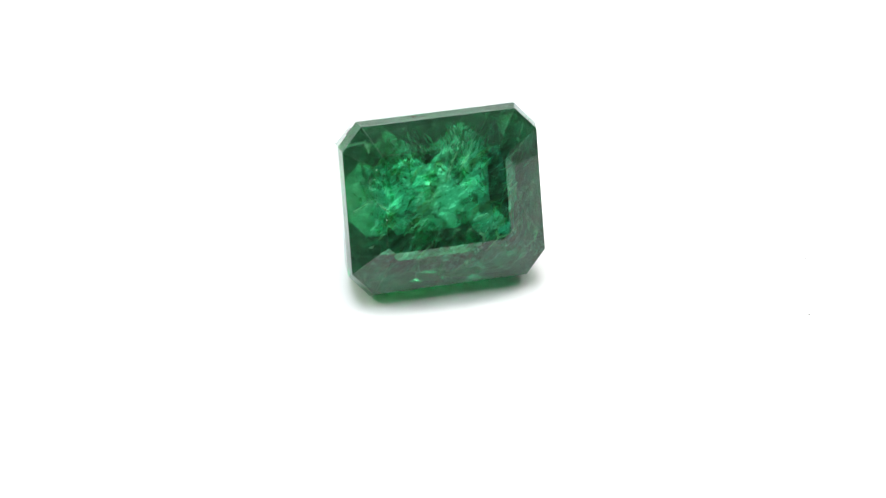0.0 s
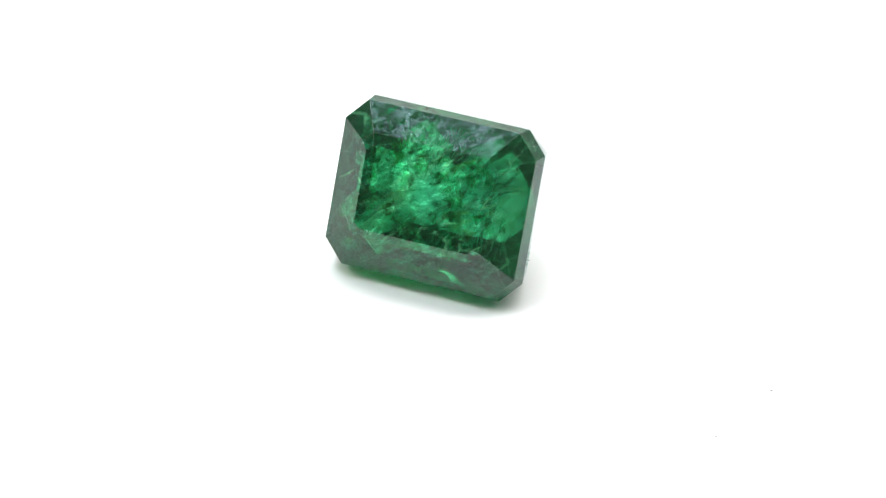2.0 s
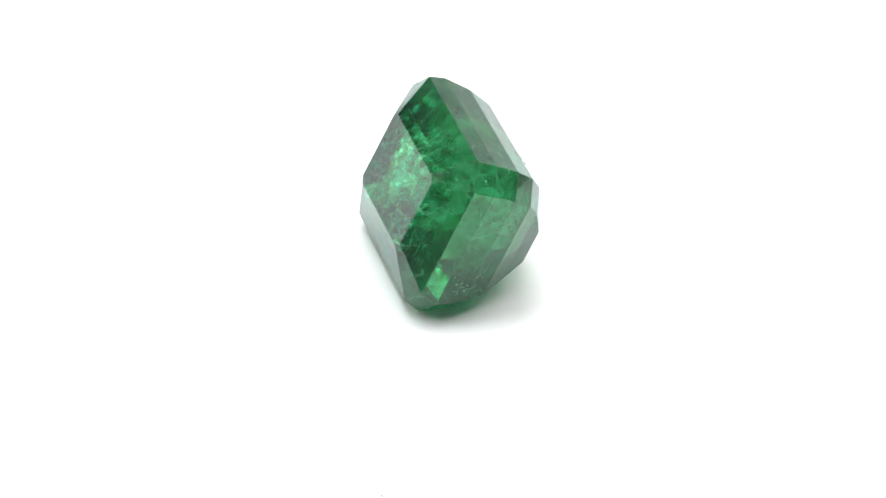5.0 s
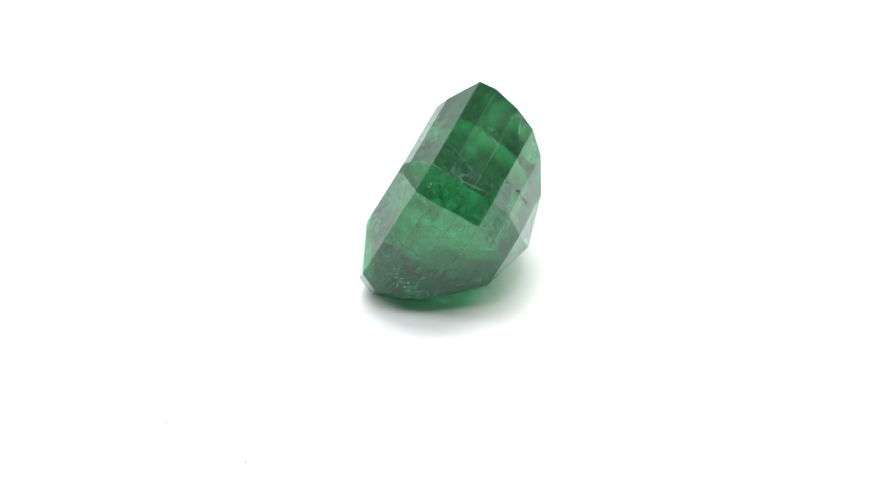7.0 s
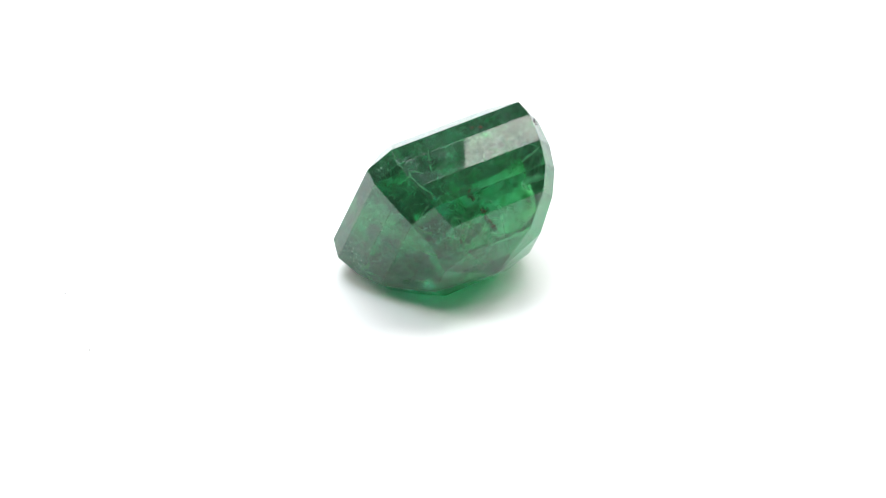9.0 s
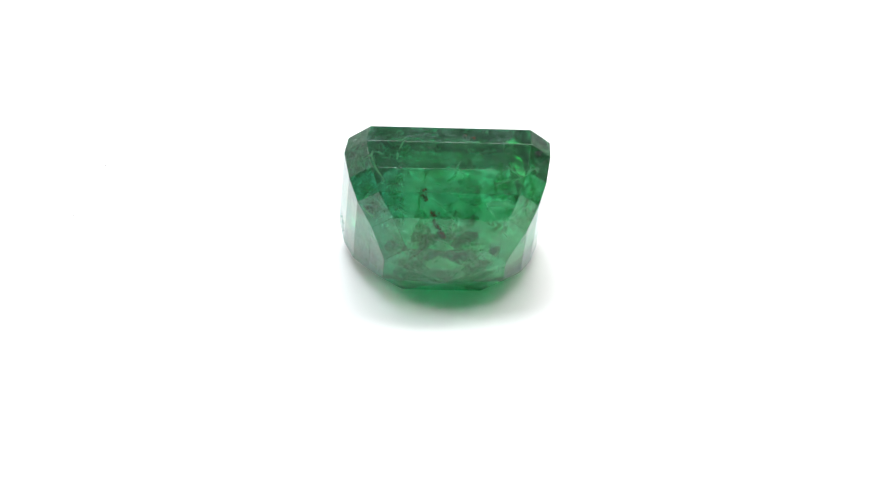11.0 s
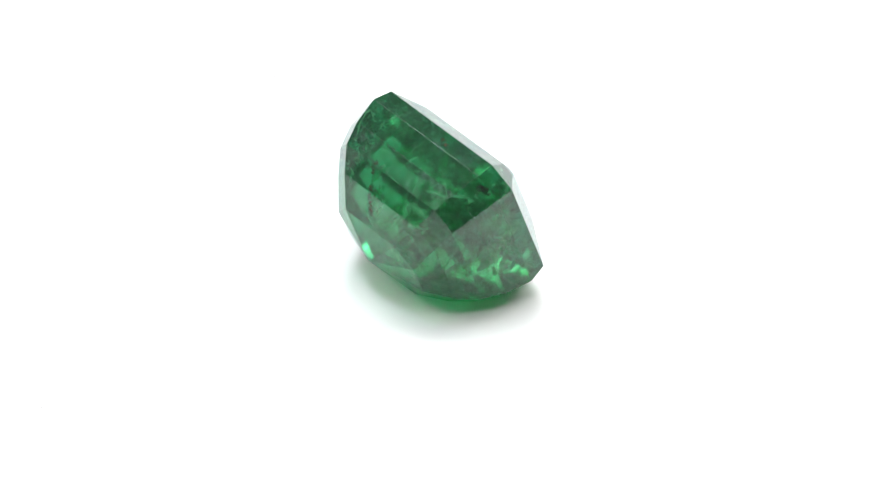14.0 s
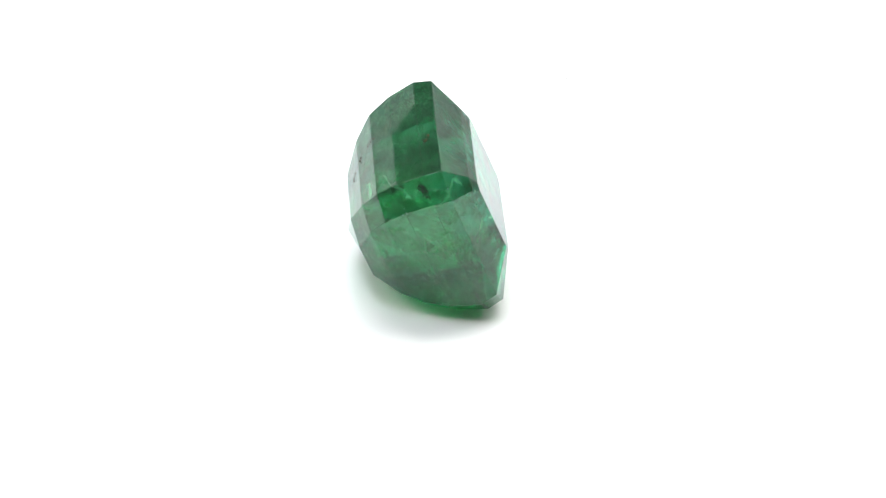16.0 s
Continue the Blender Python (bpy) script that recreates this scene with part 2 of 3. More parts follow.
    for turn in ((0.2, 0.1, 0.25), (0.1, 0.9, 1.45), (1.2, 0.3, 0.7)):
        scratch = nodes.new("ShaderNodeMapping")
        scratch.vector_type = "TEXTURE"
        scratch.inputs["Rotation"].default_value, scratch.inputs["Scale"].default_value = turn, (6.0, 1.0, 1.0)
        links.new(co, scratch.inputs["Vector"])
        _, stroke = noise_ramp(nodes, links, scratch.outputs["Vector"], 7000, 3, [(0.53, (0, 0, 0)), (0.60, (0.70, 0.70, 0.70))], 0.6)
        if hatch is None:
            hatch = stroke.outputs["Color"]
        else:
            more = nodes.new("ShaderNodeMath")
            more.operation = "MAXIMUM"
            links.new(hatch, more.inputs[0])
            links.new(stroke.outputs["Color"], more.inputs[1])
            hatch = more.outputs[0]
    _, rubbed = noise_ramp(nodes, links, co, 700, 4, [(0.38, (0.12, 0.12, 0.12)), (0.60, (1, 1, 1))], 0.65)
    worn = nodes.new("ShaderNodeMath")
    worn.operation = "MULTIPLY"
    links.new(hatch, worn.inputs[0])
    links.new(rubbed.outputs["Color"], worn.inputs[1])
    polish = nodes.new("ShaderNodeMixShader")
    links.new(worn.outputs[0], polish.inputs["Fac"])
    links.new(gloss.outputs[0], polish.inputs[1])
    links.new(sheen.outputs[0], polish.inputs[2])
    edge = nodes.new("ShaderNodeFresnel")
    edge.inputs["IOR"].default_value = 1.577
    mix = nodes.new("ShaderNodeMixShader")
    links.new(edge.outputs[0], mix.inputs["Fac"])
    links.new(inner.outputs[0], mix.inputs[1])
    links.new(polish.outputs[0], mix.inputs[2])
    links.new(mix.outputs[0], nodes["Material Output"].inputs["Surface"])
    return mat


def matt(name, base, rough=0.6, vary=0.25, scale=200):
    mat, nodes, links, bsdf = material(name)
    co = nodes.new("ShaderNodeTexCoord").outputs["Object"]
    _, ramp = noise_ramp(nodes, links, co, scale, 5, [(0.3, [b * (1 - vary) for b in base]), (0.7, [min(1, b * (1 + vary)) for b in base])])
    links.new(ramp.outputs["Color"], bsdf.inputs["Base Color"])
    bsdf.inputs["Roughness"].default_value = rough
    return mat


def veil_sheet(name, colour, tint, cover, sparse=0.42):
    """A thin sheet inside the stone: clear, tinted, with feathery scattering patches."""
    mat, nodes, links, bsdf = material(name)
    nodes.remove(bsdf)
    co = nodes.new("ShaderNodeTexCoord").outputs["Object"]
    clear = nodes.new("ShaderNodeBsdfTransparent")
    clear.inputs["Color"].default_value = (*tint, 1)
    haze = nodes.new("ShaderNodeBsdfTranslucent")
    skin = nodes.new("ShaderNodeBsdfDiffuse")
    for n in (haze, skin):
        n.inputs["Color"].default_value = (*colour, 1)
    both = nodes.new("ShaderNodeMixShader")
    links.new(haze.outputs[0], both.inputs[1])
    links.new(skin.outputs[0], both.inputs[2])
    stretch = nodes.new("ShaderNodeMapping")
    stretch.inputs["Scale"].default_value = (1, 1, 3)
    links.new(co, stretch.inputs["Vector"])
    _, ramp = noise_ramp(nodes, links, stretch.outputs["Vector"], 1100, 6, [(sparse, (0, 0, 0)), (sparse + 0.26, (cover, cover, cover))], 0.7)
    mix = nodes.new("ShaderNodeMixShader")
    links.new(ramp.outputs["Color"], mix.inputs["Fac"])
    links.new(clear.outputs[0], mix.inputs[1])
    links.new(both.outputs[0], mix.inputs[2])
    links.new(mix.outputs[0], nodes["Material Output"].inputs["Surface"])
    return mat


M_TURNTABLE = white_plastic("white_turntable_plastic", (0.945, 0.945, 0.945), 0.55)
M_TENT = white_plastic("white_table_paint", (0.84, 0.84, 0.84), 0.8)
M_EMERALD = emerald_glass("emerald")
M_EDGE = emerald_glass("emerald_edge", 0.30)
M_VEIL = veil_sheet("pale_veil", (0.35, 0.90, 0.62), (0.62, 0.95, 0.78), 0.7)
M_VEIL_DEEP = veil_sheet("deep_veil", (0.06, 0.34, 0.14), (0.45, 0.80, 0.58), 0.6)
M_CLOUD = veil_sheet("cloudy_veil", (0.14, 0.46, 0.27), (0.70, 0.86, 0.78), 0.9, 0.22)
M_FEATHER = veil_sheet("pale_feather", (0.60, 0.97, 0.78), (0.85, 1.0, 0.93), 1.0, 0.25)
M_OLIVE = veil_sheet("olive_fibre", (0.15, 0.19, 0.05), (0.62, 0.68, 0.36), 0.7, 0.32)
M_PINPOINT = matt("dark_green_pinpoint", (0.012, 0.04, 0.02), scale=3000)
M_NICK = matt("pale_green_chip", (0.22, 0.42, 0.32), 0.35, scale=5000)
M_BROWN = matt("rusty_brown_stain", (0.060, 0.020, 0.005), vary=0.6, scale=4000)
M_RUST = matt("light_rusty_stain", (0.10, 0.042, 0.018), vary=0.6, scale=4000)
M_BLACK = matt("black_crystal", (0.006, 0.008, 0.006), 0.4, scale=4000)
M_DUST = matt("grey_dust", (0.42, 0.41, 0.40))
M_ROOM = matt("pale_grey_paint", (0.70, 0.70, 0.70), vary=0.06, scale=3)


def part(name, bm, mat, parent=None, label=""):
    mesh = bpy.data.meshes.new(name)
    bm.to_mesh(mesh)
    bm.free()
    mesh.materials.append(mat)
    ob = new(name, mesh)
    if parent:
        ob.parent = parent
    if label:
        ob["label"] = label
    return ob


# ---- large structure: turntable, light tent, room ----


def box(bm, x0, x1, y0, y1, z0, z1):
    vs = [bm.verts.new((x, y, z)) for x in (x0, x1) for y in (y0, y1) for z in (z0, z1)]
    for f in ((0, 1, 3, 2), (4, 6, 7, 5), (0, 4, 5, 1), (2, 3, 7, 6), (0, 2, 6, 4), (1, 5, 7, 3)):
        bm.faces.new([vs[i] for i in f])
    bmesh.ops.recalc_face_normals(bm, faces=bm.faces)


def disc(bm, profile, n=128):
    """A turned body from (radius, height) pairs, top to bottom."""
    rings = [[bm.verts.new((r * math.cos(2 * math.pi * k / n), r * math.sin(2 * math.pi * k / n), z)) for k in range(n)] for r, z in profile]
    bm.faces.new(rings[0])
    for a, b in zip(rings, rings[1:]):
        for k in range(n):
            bm.faces.new((a[k], b[k], b[(k + 1) % n], a[(k + 1) % n]))
    bm.faces.new(rings[-1][::-1])
    bmesh.ops.recalc_face_normals(bm, faces=bm.faces)


def build_turntable():
    thing = tagged(new("turntable"), "round white plastic turntable turning slowly under the gem", "turntable")
    for name, n, profile in (("platter", 160, [(0.0990, 0.0), (0.0997, -0.0003), (0.1000, -0.0010), (0.1000, -0.0080), (0.0990, -0.0090)]),
                             ("spindle", 32, [(0.012, -0.0090), (0.012, -0.0100)]),
                             ("base", 96, [(0.080, -0.0100), (0.092, -0.0110), (0.094, -0.0300)])):
        bm = bmesh.new()
        disc(bm, profile, n)
        part(name, bm, M_TURNTABLE, thing)
    return thing


def build_setting():
    bm = bmesh.new()
    box(bm, -0.60, 0.60, -0.45, 0.60, -0.750, -0.030)
    tagged(part("ground", bm, M_TENT), "matt white block-shaped photo table under the turntable", "table", kind="structure")
    bm = bmesh.new()
    box(bm, -0.55, 0.55, 0.210, 0.214, -0.030, 0.10)
    tagged(part("backdrop", bm, M_TENT), "plain white card standing behind the turntable", "backdrop", kind="structure")
    # added reflector, out of view: pales the table facet as it turns past
    bm = bmesh.new()
    box(bm, -0.404, -0.400, -0.005, 0.206, -0.030, 0.20)
    tagged(part("backdrop", bm, M_TENT), "unseen white card added beside the turntable as a reflector", "backdrop", kind="structure")
    x0, x1, y0, y1, z0, z1, w = -1.5, 1.5, -1.8, 1.2, -0.75, 1.7, 0.1
    for name, b in (("floor", (x0, x1, y0, y1, z0 - w, z0)), ("ceiling", (x0, x1, y0, y1, z1, z1 + w)),
                    ("wall_north", (x0 - w, x1 + w, y1, y1 + w, z0 - w, z1 + w)), ("wall_south", (x0 - w, x1 + w, y0 - w, y0, z0 - w, z1 + w)),
                    ("wall_west", (x0 - w, x0, y0, y1, z0 - w, z1 + w)), ("wall_east", (x1, x1 + w, y0, y1, z0 - w, z1 + w))):
        bm = bmesh.new()
        box(bm, *b)
        tagged(part(name, bm, M_ROOM), "plain pale grey painted side of the room", name.split("_")[0], kind="structure")


# ---- the emerald ----
# rings of the cut, table to culet: half length, half width, corner cuts, height, shift in x and y (mm)
RINGS = [
    ("table", 3.455, 2.356, 0.360, 0.320, 1.295, -0.205, 0.093),
    ("crown", 3.890, 2.947, 0.560, 0.560, 1.021, -0.170, 0.177),
    ("girdle_top", 5.502, 4.671, 1.156, 1.276, 0.000, 0.000, -0.002),
    ("girdle_low", 5.617, 4.879, 1.122, 1.266, -1.005, 0.121, -0.080),
    ("step_a", 5.356, 4.561, 1.155, 1.175, -2.578, 0.108, 0.056),
    ("step_b", 4.915, 4.082, 1.092, 1.108, -3.874, 0.080, 0.150),
    ("step_c", 4.204, 3.323, 1.095, 1.105, -5.008, -0.016, 0.121),
    ("step_d", 3.305, 2.156, 1.180, 1.155, -6.155, 0.147, -0.097),
]
CULET = (0.137, 0.041, -7.038)
BANDS = ["crown_facet", "crown_facet", "girdle_facet", "pavilion_facet", "pavilion_facet", "pavilion_facet", "pavilion_facet"]
GEM_TURN = Euler((1.152831, -0.006547, 0.308982)).to_matrix().to_4x4()
GEM_PLACE = Vector((0.18429, -1.36281, 5.1905)) * MM
RATE = -17.6271  # degrees a second, clockwise from above
GEM_MIDDLE = Vector((0, 0, -2.3))


def ring_points(r):
    _, ax, ay, cx, cy, z, ox, oy = r
    pts = [(-ax + cx, ay), (ax - cx, ay), (ax, ay - cy), (ax, -ay + cy), (ax - cx, -ay), (-ax + cx, -ay), (-ax, -ay + cy), (-ax, ay - cy)]
    return [Vector((x + ox, y + oy, z)) for x, y in pts]


def gem_faces():
    """The facets as names and corners, in mm, seen from outside counter-clockwise."""
    rings = [ring_points(r) for r in RINGS]
    faces = [("table_facet", rings[0])]
    for name, p, q in zip(BANDS, rings, rings[1:]):
        faces += [(name, [p[k], p[(k + 1) % 8], q[(k + 1) % 8], q[k]]) for k in range(8)]
    faces += [("culet_facet", [rings[-1][k], rings[-1][(k + 1) % 8], Vector(CULET)]) for k in range(8)]
    out = []
    for name, pts in faces:
        n = (pts[1] - pts[0]).cross(pts[2] - pts[0]).normalized()
        mid = sum(pts, Vector()) / len(pts)
        out.append((name, pts, mid, n) if n.dot(mid - GEM_MIDDLE) > 0 else (name, pts[::-1], mid, -n))
    return out


def depth_inside(p, faces):
    return min(n.dot(mid - p) for _, _, mid, n in faces)


def veil(bm, c, n, length, width, rnd, rings=3, around=9, wave=0.12):
    """A thin ragged healed crack: an uneven, slightly waved leaf round c, across n (mm)."""
    n = n.normalized()
    u = n.orthogonal().normalized()
    u.rotate(Matrix.Rotation(rnd.uniform(0, 6.28), 3, n))
    w = n.cross(u)
    rows = []
    ragged = [rnd.uniform(0.55, 1.1) for _ in range(around)]
    for i in range(1, rings + 1):
        r = i / rings
        row = []
        for k in range(around):
            a = 2 * math.pi * k / around
            g = r * (1 + (ragged[k] - 1) * r)
            p = c + u * (length * g * math.cos(a)) + w * (width * g * math.sin(a)) + n * rnd.uniform(-wave, wave) * length
            row.append(bm.verts.new(p * MM))
        rows.append(row)
    mid = bm.verts.new(c * MM)
    for k in range(around):
        bm.faces.new((mid, rows[0][k], rows[0][(k + 1) % around]))
        for p, q in zip(rows, rows[1:]):
            bm.faces.new((p[k], q[k], q[(k + 1) % around], p[(k + 1) % around]))


def fibre(bm, c, way, normal, length, width, rnd, n=7):
    """A slender, slightly bent and ragged blade round c along way, facing normal (mm)."""
    side = normal.cross(way).normalized()
    bend = rnd.uniform(-0.12, 0.12) * length
    pairs = []
    for k in range(n + 1):
        u = k / n * 2 - 1
        half = width * 0.5 * (1 - abs(u) ** 1.6) * rnd.uniform(0.55, 1.2) + 0.004
        p = c + way * (u * length * 0.5) + side * (bend * (1 - u * u) + rnd.gauss(0, width * 0.12))
        pairs.append((bm.verts.new((p + side * half) * MM), bm.verts.new((p - side * half) * MM)))
    for (a, b), (d, e) in zip(pairs, pairs[1:]):
        bm.faces.new((a, b, e, d))


# tufts of fibres under the table and crown: middle x and y, lie and spread in degrees, number, length and width (mm), tone
TUFTS = [
    (4.1, 1.7, 32, 9, 11, 0.9, 0.09, "pale"), (3.3, -0.9, 88, 4, 6, 1.0, 0.11, "pale"), (3.5, 0.3, 60, 15, 7, 0.6, 0.08, "pale"),
    (0.6, 3.3, 90, 20, 28, 0.8, 0.13, "pale"), (1.9, 3.3, 52, 14, 22, 0.8, 0.10, "pale"), (-1.8, 3.3, 112, 10, 20, 0.7, 0.12, "pale"),
    (-2.3, 2.5, 118, 10, 7, 0.8, 0.11, "olive"), (-2.1, 1.5, 140, 16, 4, 0.5, 0.08, "olive"), (-0.6, 1.1, 112, 12, 6, 0.9, 0.10, "olive"),
    (-1.7, -1.2, 48, 8, 8, 0.9, 0.12, "olive"), (-2.3, -0.6, 20, 50, 12, 0.4, 0.10, "pale"), (-1.3, -1.5, 40, 25, 8, 0.4, 0.09, "pale"),
    (0.3, -1.5, 35, 20, 7, 0.7, 0.09, "olive"), (0.7, -1.2, 30, 40, 9, 0.4, 0.09, "pale"), (1.3, 0.8, -40, 10, 4, 0.8, 0.05, "olive"),
    (1.0, 0.4, 45, 60, 16, 0.4, 0.10, "pale"), (2.2, 0.6, 80, 30, 8, 0.5, 0.09, "olive"), (2.4, -1.6, 60, 40, 6, 0.4, 0.08, "pale"),
    (0.5, 2.0, 75, 15, 6, 0.6, 0.07, "olive"), (-3.0, -1.7, 48, 8, 4, 0.5, 0.08, "olive"), (4.3, -1.5, 75, 20, 5, 0.5, 0.06, "pale"),
]


def grain(bm, c, r, rnd, stretch=(1, 1, 1)):
    """A small uneven crystal round c (mm)."""
    made = bmesh.ops.create_icosphere(bm, subdivisions=1, radius=r * MM)["verts"]
    turn = Euler([rnd.uniform(0, 6.28) for _ in range(3)]).to_matrix()
    for v in made:
        co = Vector([q * k for q, k in zip(v.co * rnd.uniform(0.6, 1.3), stretch)])
        v.co = turn @ co + c * MM


def build_emerald():
    gem = tagged(new("emerald"), "deep green octagonal step-cut emerald lying on its side", "gemstone")
    faces = gem_faces()
    rnd = random.Random(11)
    # the cut stone with softly worn edges, then split into its facets
    bm = bmesh.new()
    seen = {}
    for _, pts, _, _ in faces:
        vs = []
        for p in pts:
            key = tuple(round(c, 4) for c in p)
            if key not in seen:
                seen[key] = bm.verts.new(p)
            vs.append(seen[key])
        bm.faces.new(vs)
    bmesh.ops.bevel(bm, geom=list(bm.edges), offset=0.012, offset_type="OFFSET", segments=1, affect="EDGES", profile=0.5)
    bm.normal_update()
    groups = {k: [] for k in range(len(faces))}
    edges = []
    for f in bm.faces:
        c = f.calc_center_median()
        best = min(range(len(faces)), key=lambda k: (c - faces[k][2]).length)
        near = faces[best]
        if f.normal.dot(near[3]) > 0.995 and f.calc_area() > 0.25 * area_of(near[1]):
            groups[best].append(f)
        else:
            edges.append(f)
    for k, fs in groups.items():
        if fs:
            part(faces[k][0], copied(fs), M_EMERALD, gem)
    part("facet_edges", copied(edges), M_EDGE, gem, "finely abraded facet edges")
    bm.free()

    # healed cracks and veils inside
    count = 0
    while count < 64:
        c = Vector((rnd.uniform(-5, 5), rnd.uniform(-4.3, 4.3), rnd.uniform(-6, 0.9)))
        size = rnd.uniform(0.35, 1.2)
        if depth_inside(c, faces) < size * 1.2 + 0.15:
            continue
        lean = Vector((rnd.gauss(0.7, 0.5), rnd.gauss(0.5, 0.5), rnd.gauss(0, 0.45)))
        bm = bmesh.new()
        veil(bm, c, lean, size, size * rnd.uniform(0.35, 0.8), rnd)
        part("veil", bm, (M_VEIL, M_VEIL, M_VEIL_DEEP)[count % 3], gem, "pale feathery crack inside the stone")
        count += 1
    # cloudy sheets added to mute the bright patch seen through the lower crown
    for k in range(7):
        bm = bmesh.new()
        veil(bm, Vector((-1.5 + 0.5 * k, -3.9, -0.55 - 0.15 * (k % 3))), Vector((rnd.gauss(0, 0.2), -0.6, 0.6)), 0.6, 0.4, rnd, wave=0.06)
        part("veil", bm, M_CLOUD, gem, "cloudy green sheet added inside the stone to mute a bright patch")
    for x, y, lie, spread, number, length, width, tone in TUFTS:
        made = 0
        while made < number:
            c = Vector((x + rnd.gauss(0, 0.45), y + rnd.gauss(0, 0.45), rnd.uniform(-0.1, 1.2)))
            if not 0.07 < depth_inside(c, faces) < 0.75:
                continue
            a = radians(rnd.gauss(lie, spread))
            way = Vector((math.cos(a), math.sin(a), rnd.gauss(0, 0.12))).normalized()
            long = length * rnd.uniform(0.6, 1.3)
            if min(depth_inside(c + way * long * k, faces) for k in (-0.5, 0.5)) < 0.03:
                long *= 0.5
            bm = bmesh.new()
            fibre(bm, c, way, Vector((rnd.gauss(0, 0.4), rnd.gauss(0, 0.4), 1)), long, width * rnd.uniform(0.5, 1.4), rnd)
            part("fibre", bm, M_FEATHER if tone == "pale" else M_OLIVE, gem, "pale green fibre inside the stone" if tone == "pale" else "olive brown fibre inside the stone")
            made += 1
    # the fractured end: short cracks under the side facets, and a broken plane that closes it off
    for number, x_lo, x_hi, y_lo, y_hi, tone in ((70, 3.2, 5.3, 2.4, 4.7, "pale"), (34, 3.0, 5.4, 2.4, 4.7, "olive"), (46, 2.55, 2.95, 2.0, 4.7, "pale"), (16, 2.55, 2.95, 2.0, 4.7, "olive"),
                                                 (40, 4.4, 5.5, -4.2, 2.4, "pale"), (30, 4.2, 5.5, -4.2, 2.4, "olive"), (30, -4.6, -2.0, -4.0, 4.0, "olive")):
        made = 0
        while made < number:
            c = Vector((rnd.uniform(x_lo, x_hi), rnd.uniform(y_lo, y_hi), rnd.uniform(-5.2, -0.2)))
            if not 0.06 < depth_inside(c, faces) < 0.34:
                continue
            _, _, _, normal = min(faces, key=lambda f: f[3].dot(f[2] - c))
            a = rnd.uniform(0, math.pi)
            side = normal.orthogonal().normalized()
            way = side * math.cos(a) + normal.cross(side) * math.sin(a)
            bm = bmesh.new()
            fibre(bm, c, way, normal + way.cross(normal) * rnd.gauss(0, 0.4), rnd.uniform(0.12, 0.5), rnd.uniform(0.03, 0.11), rnd, 5)
            part("fibre", bm, M_FEATHER if tone == "pale" else M_OLIVE, gem, "short pale crack inside the stone" if tone == "pale" else "short olive crack inside the stone")
            made += 1
    # fine pinpoints and needles
    bm = bmesh.new()
    count = 0
    while count < 420:
        c = Vector((rnd.uniform(-5.4, 5.4), rnd.uniform(-4.7, 4.7), rnd.uniform(-6.6, 1.2)))
        if depth_inside(c, faces) < 0.15:
            continue
        grain(bm, c, rnd.uniform(0.015, 0.05), rnd, (1, 1, rnd.choice((1, 1, 4))))
        count += 1
    for _ in range(46):
        _, pts, mid, normal = rnd.choice(faces[9:])
        p = mid.lerp(rnd.choice(pts), rnd.uniform(0, 0.8)).lerp(rnd.choice(pts), rnd.uniform(0, 0.3))
        r = rnd.uniform(0.03, 0.06)
        grain(bm, p - normal * (normal.dot(p - mid) + r * 1.5), r, rnd, (1, 0.7, 1.3))
    tagged(part("pinpoints", bm, M_PINPOINT, gem), kind="stuff")
    # small nicks along the edges
    bm = bmesh.new()
    for _ in range(70):
        _, pts, mid, _ = rnd.choice(faces)
        k = rnd.randrange(len(pts))
        p = pts[k].lerp(pts[(k + 1) % len(pts)], rnd.random())
        grain(bm, p + (GEM_MIDDLE - p).normalized() * 0.03, rnd.uniform(0.02, 0.055), rnd, (1, 0.6, 1.4))
    # crumbled tip at one end of the girdle, and a bruised corner
    for middle, reach, number in (((5.60, -2.45, -1.75), 0.75, 34), ((5.0, 4.0, -0.6), 0.35, 8)):
        for _ in range(number):
            p = Vector(middle) + Vector([rnd.gauss(0, reach * 0.5) for _ in range(3)])
            for _ in range(3):
                _, _, mid, normal = min(faces, key=lambda f: f[3].dot(f[2] - p))
                p += normal * (normal.dot(mid - p) - 0.02)
            grain(bm, p, rnd.uniform(0.02, 0.06), rnd, (1, 0.5, rnd.choice((1, 2.2))))
    tagged(part("edge_nicks", bm, M_NICK, gem, "tiny pale chips along the facet edges"), kind="stuff")
    # brown streak behind the upper pavilion, dark crystal at a corner, brown stains
    for name, label, mat, a, b, n, r in (
            ("streak", "rusty brown streak inside the stone", M_BROWN, (1.42, 3.75, -3.62), (1.28, 3.60, -3.85), 24, 0.12),
            ("streak", "rusty brown streak inside the stone", M_BROWN, (0.98, 3.24, -4.45), (0.80, 3.00, -4.80), 40, 0.12),
            ("streak", "rusty brown streak inside the stone", M_BROWN, (0.70, 2.90, -4.95), (0.36, 2.45, -5.50), 42, 0.12),
            ("dark_crystal", "black crystal speck just under a corner facet", M_BLACK, (-4.90, 4.02, -1.14), (-4.55, 4.28, -1.32), 70, 0.14),
            ("stain", "brown stain under the table", M_BROWN, (-2.75, 2.15, 1.08), (-2.20, 1.70, 0.95), 7, 0.09),
            ("stain", "brown stain under the table", M_BROWN, (-2.70, 3.05, 0.45), (-1.90, 2.20, 0.70), 8, 0.07),
            ("stain", "rusty stain under the girdle", M_RUST, (-0.65, 4.72, -0.42), (-1.35, 4.75, -0.72), 30, 0.13)):
        bm = bmesh.new()
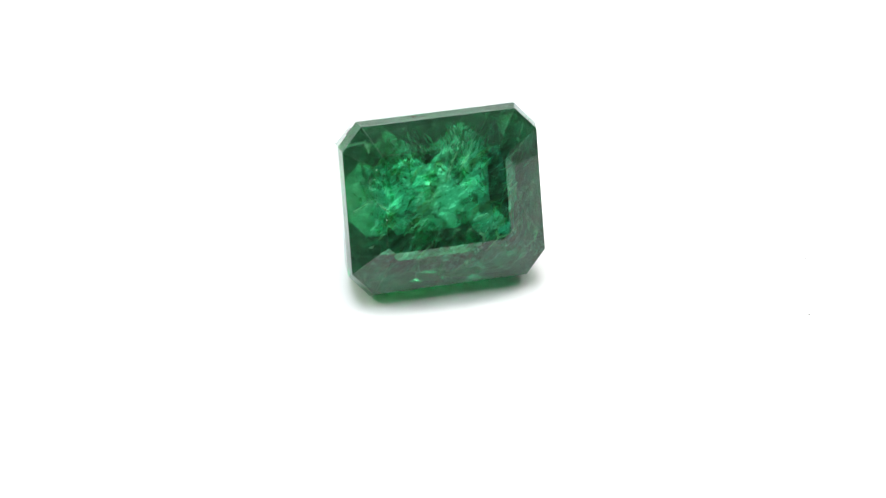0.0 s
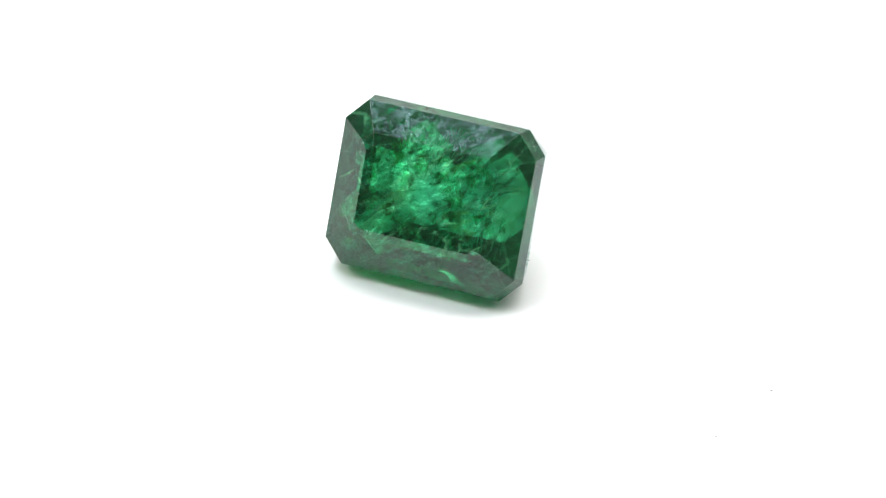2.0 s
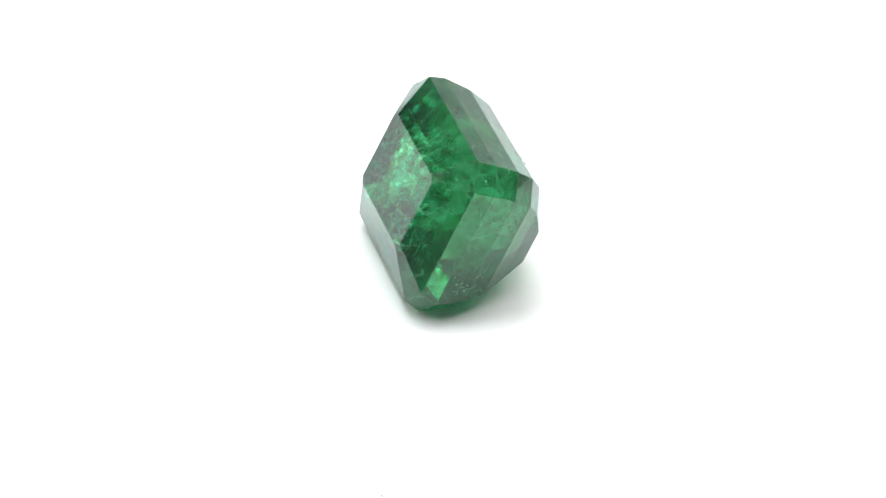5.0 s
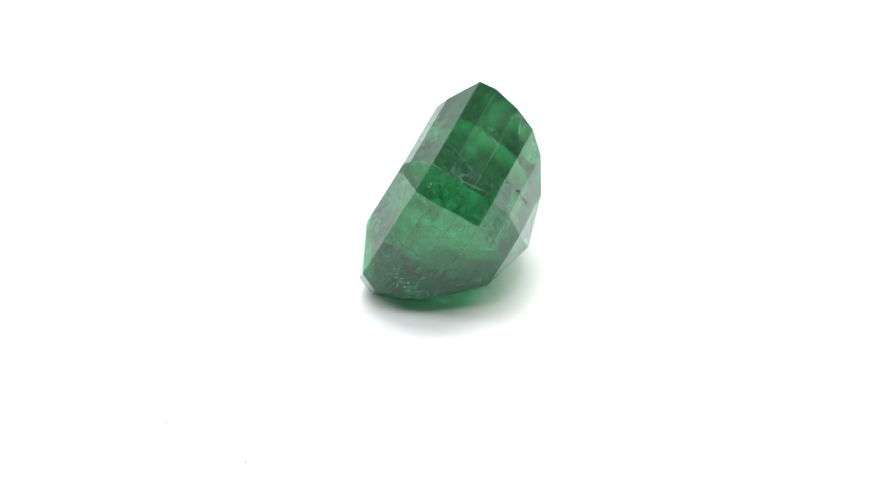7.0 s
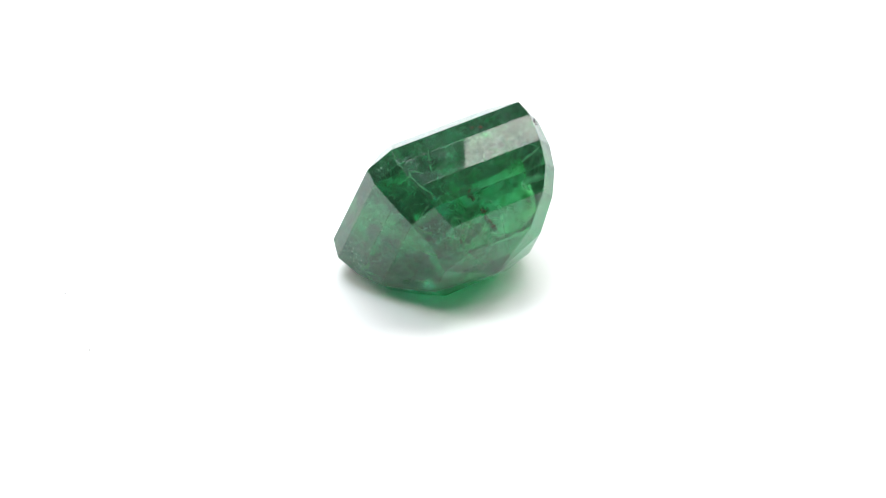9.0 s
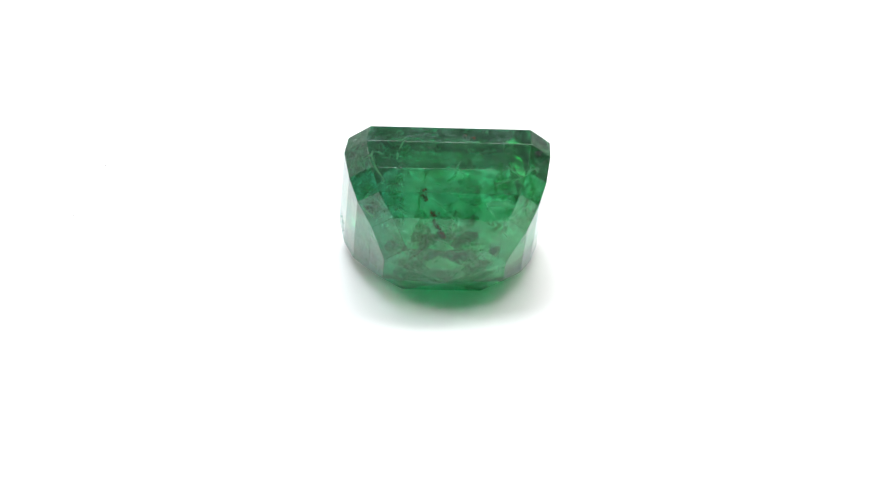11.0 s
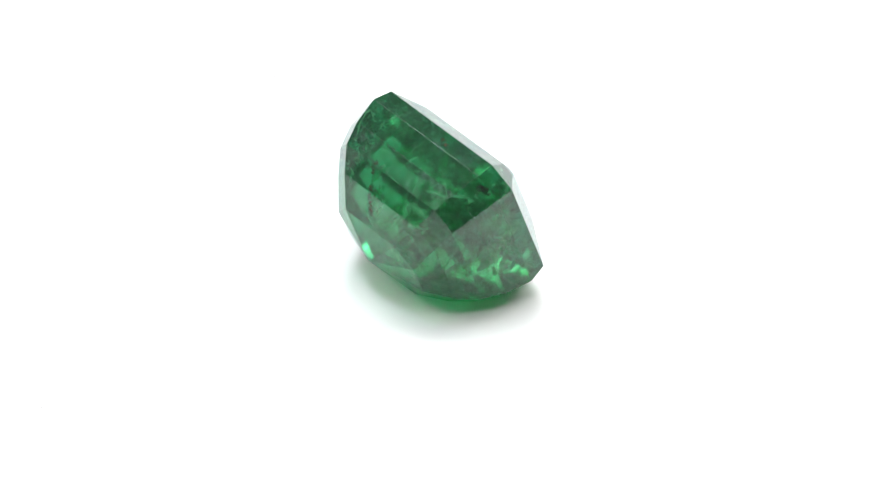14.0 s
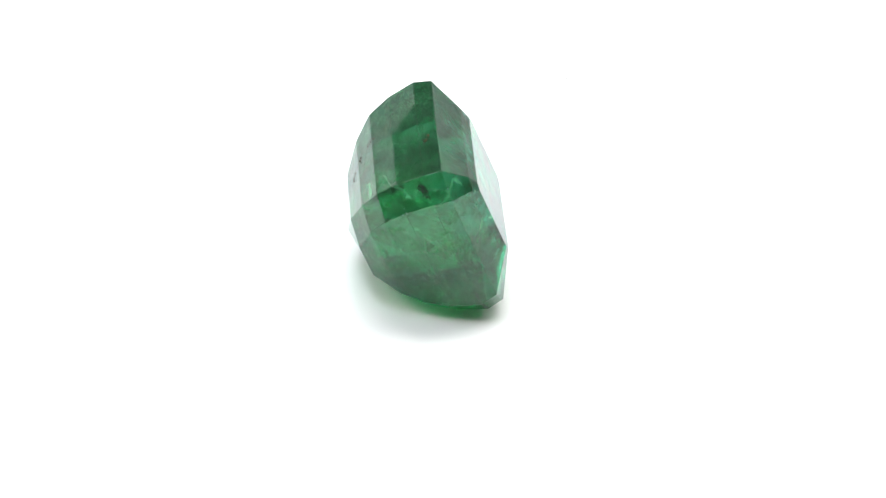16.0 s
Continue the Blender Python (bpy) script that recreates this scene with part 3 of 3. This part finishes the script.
        for k in range(n):
            p = Vector(a).lerp(Vector(b), k / (n - 1)) + Vector([rnd.gauss(0, r * 0.7) for _ in range(3)])
            for _ in range(3):
                _, _, mid, normal = min(faces, key=lambda f: f[3].dot(f[2] - p))
                p += normal * (normal.dot(mid - p) - r * {"streak": 0.52, "stain": 0.50}.get(name, 0.70))
            grain(bm, p, r * rnd.choice((0.35, 0.5, 0.6, 0.7)), rnd, (1, 0.7, 1.3))
        part(name, bm, mat, gem, label)
    return gem


def area_of(pts):
    return sum(((p - pts[0]).cross(q - pts[0])).length / 2 for p, q in zip(pts[1:], pts[2:]))


def copied(faces):
    """A bmesh in metres with copies of those faces, which are in mm."""
    bm = bmesh.new()
    made = {}
    for f in faces:
        for v in f.verts:
            if v not in made:
                made[v] = bm.verts.new(v.co * MM)
        bm.faces.new([made[v] for v in f.verts])
    return bm


# ---- dust on the turntable ----
DUST = [(20.653, 2.399, 0.06), (20.617, -2.865, 0.06), (-5.696, 24.619, 0.05)]


def build_dust(x, y, r):
    rnd = random.Random(round(x * 100))
    bm = bmesh.new()
    bmesh.ops.create_icosphere(bm, subdivisions=2, radius=r * MM)
    for v in bm.verts:
        v.co *= rnd.uniform(0.75, 1.2)
        v.co.x *= 1.3
        v.co.z *= 0.5
    low = min(v.co.z for v in bm.verts)
    bmesh.ops.translate(bm, verts=bm.verts, vec=(0, 0, -low))
    return tagged(part("dust_speck", bm, M_DUST), "tiny grey dust speck on the white turntable", "dust", "dust on the turntable")


TURNTABLE = build_turntable()
build_setting()
GEM = build_emerald()
SPECKS = [(build_dust(*d), d) for d in DUST]


def turned(t, m):
    return pose(0, 0, 0, 0, 0, RATE * t) @ m


def motions():
    times = [k * 0.25 for k in range(65)]
    walk(TURNTABLE, [(t, turned(t, Matrix())) for t in times])
    walk(GEM, [(t, turned(t, Matrix.Translation(GEM_PLACE) @ GEM_TURN)) for t in times])
    for ob, (x, y, _) in SPECKS:
        walk(ob, [(t, turned(t, pose(x * MM, y * MM, 0, 0, 0, 30))) for t in times])


motions()
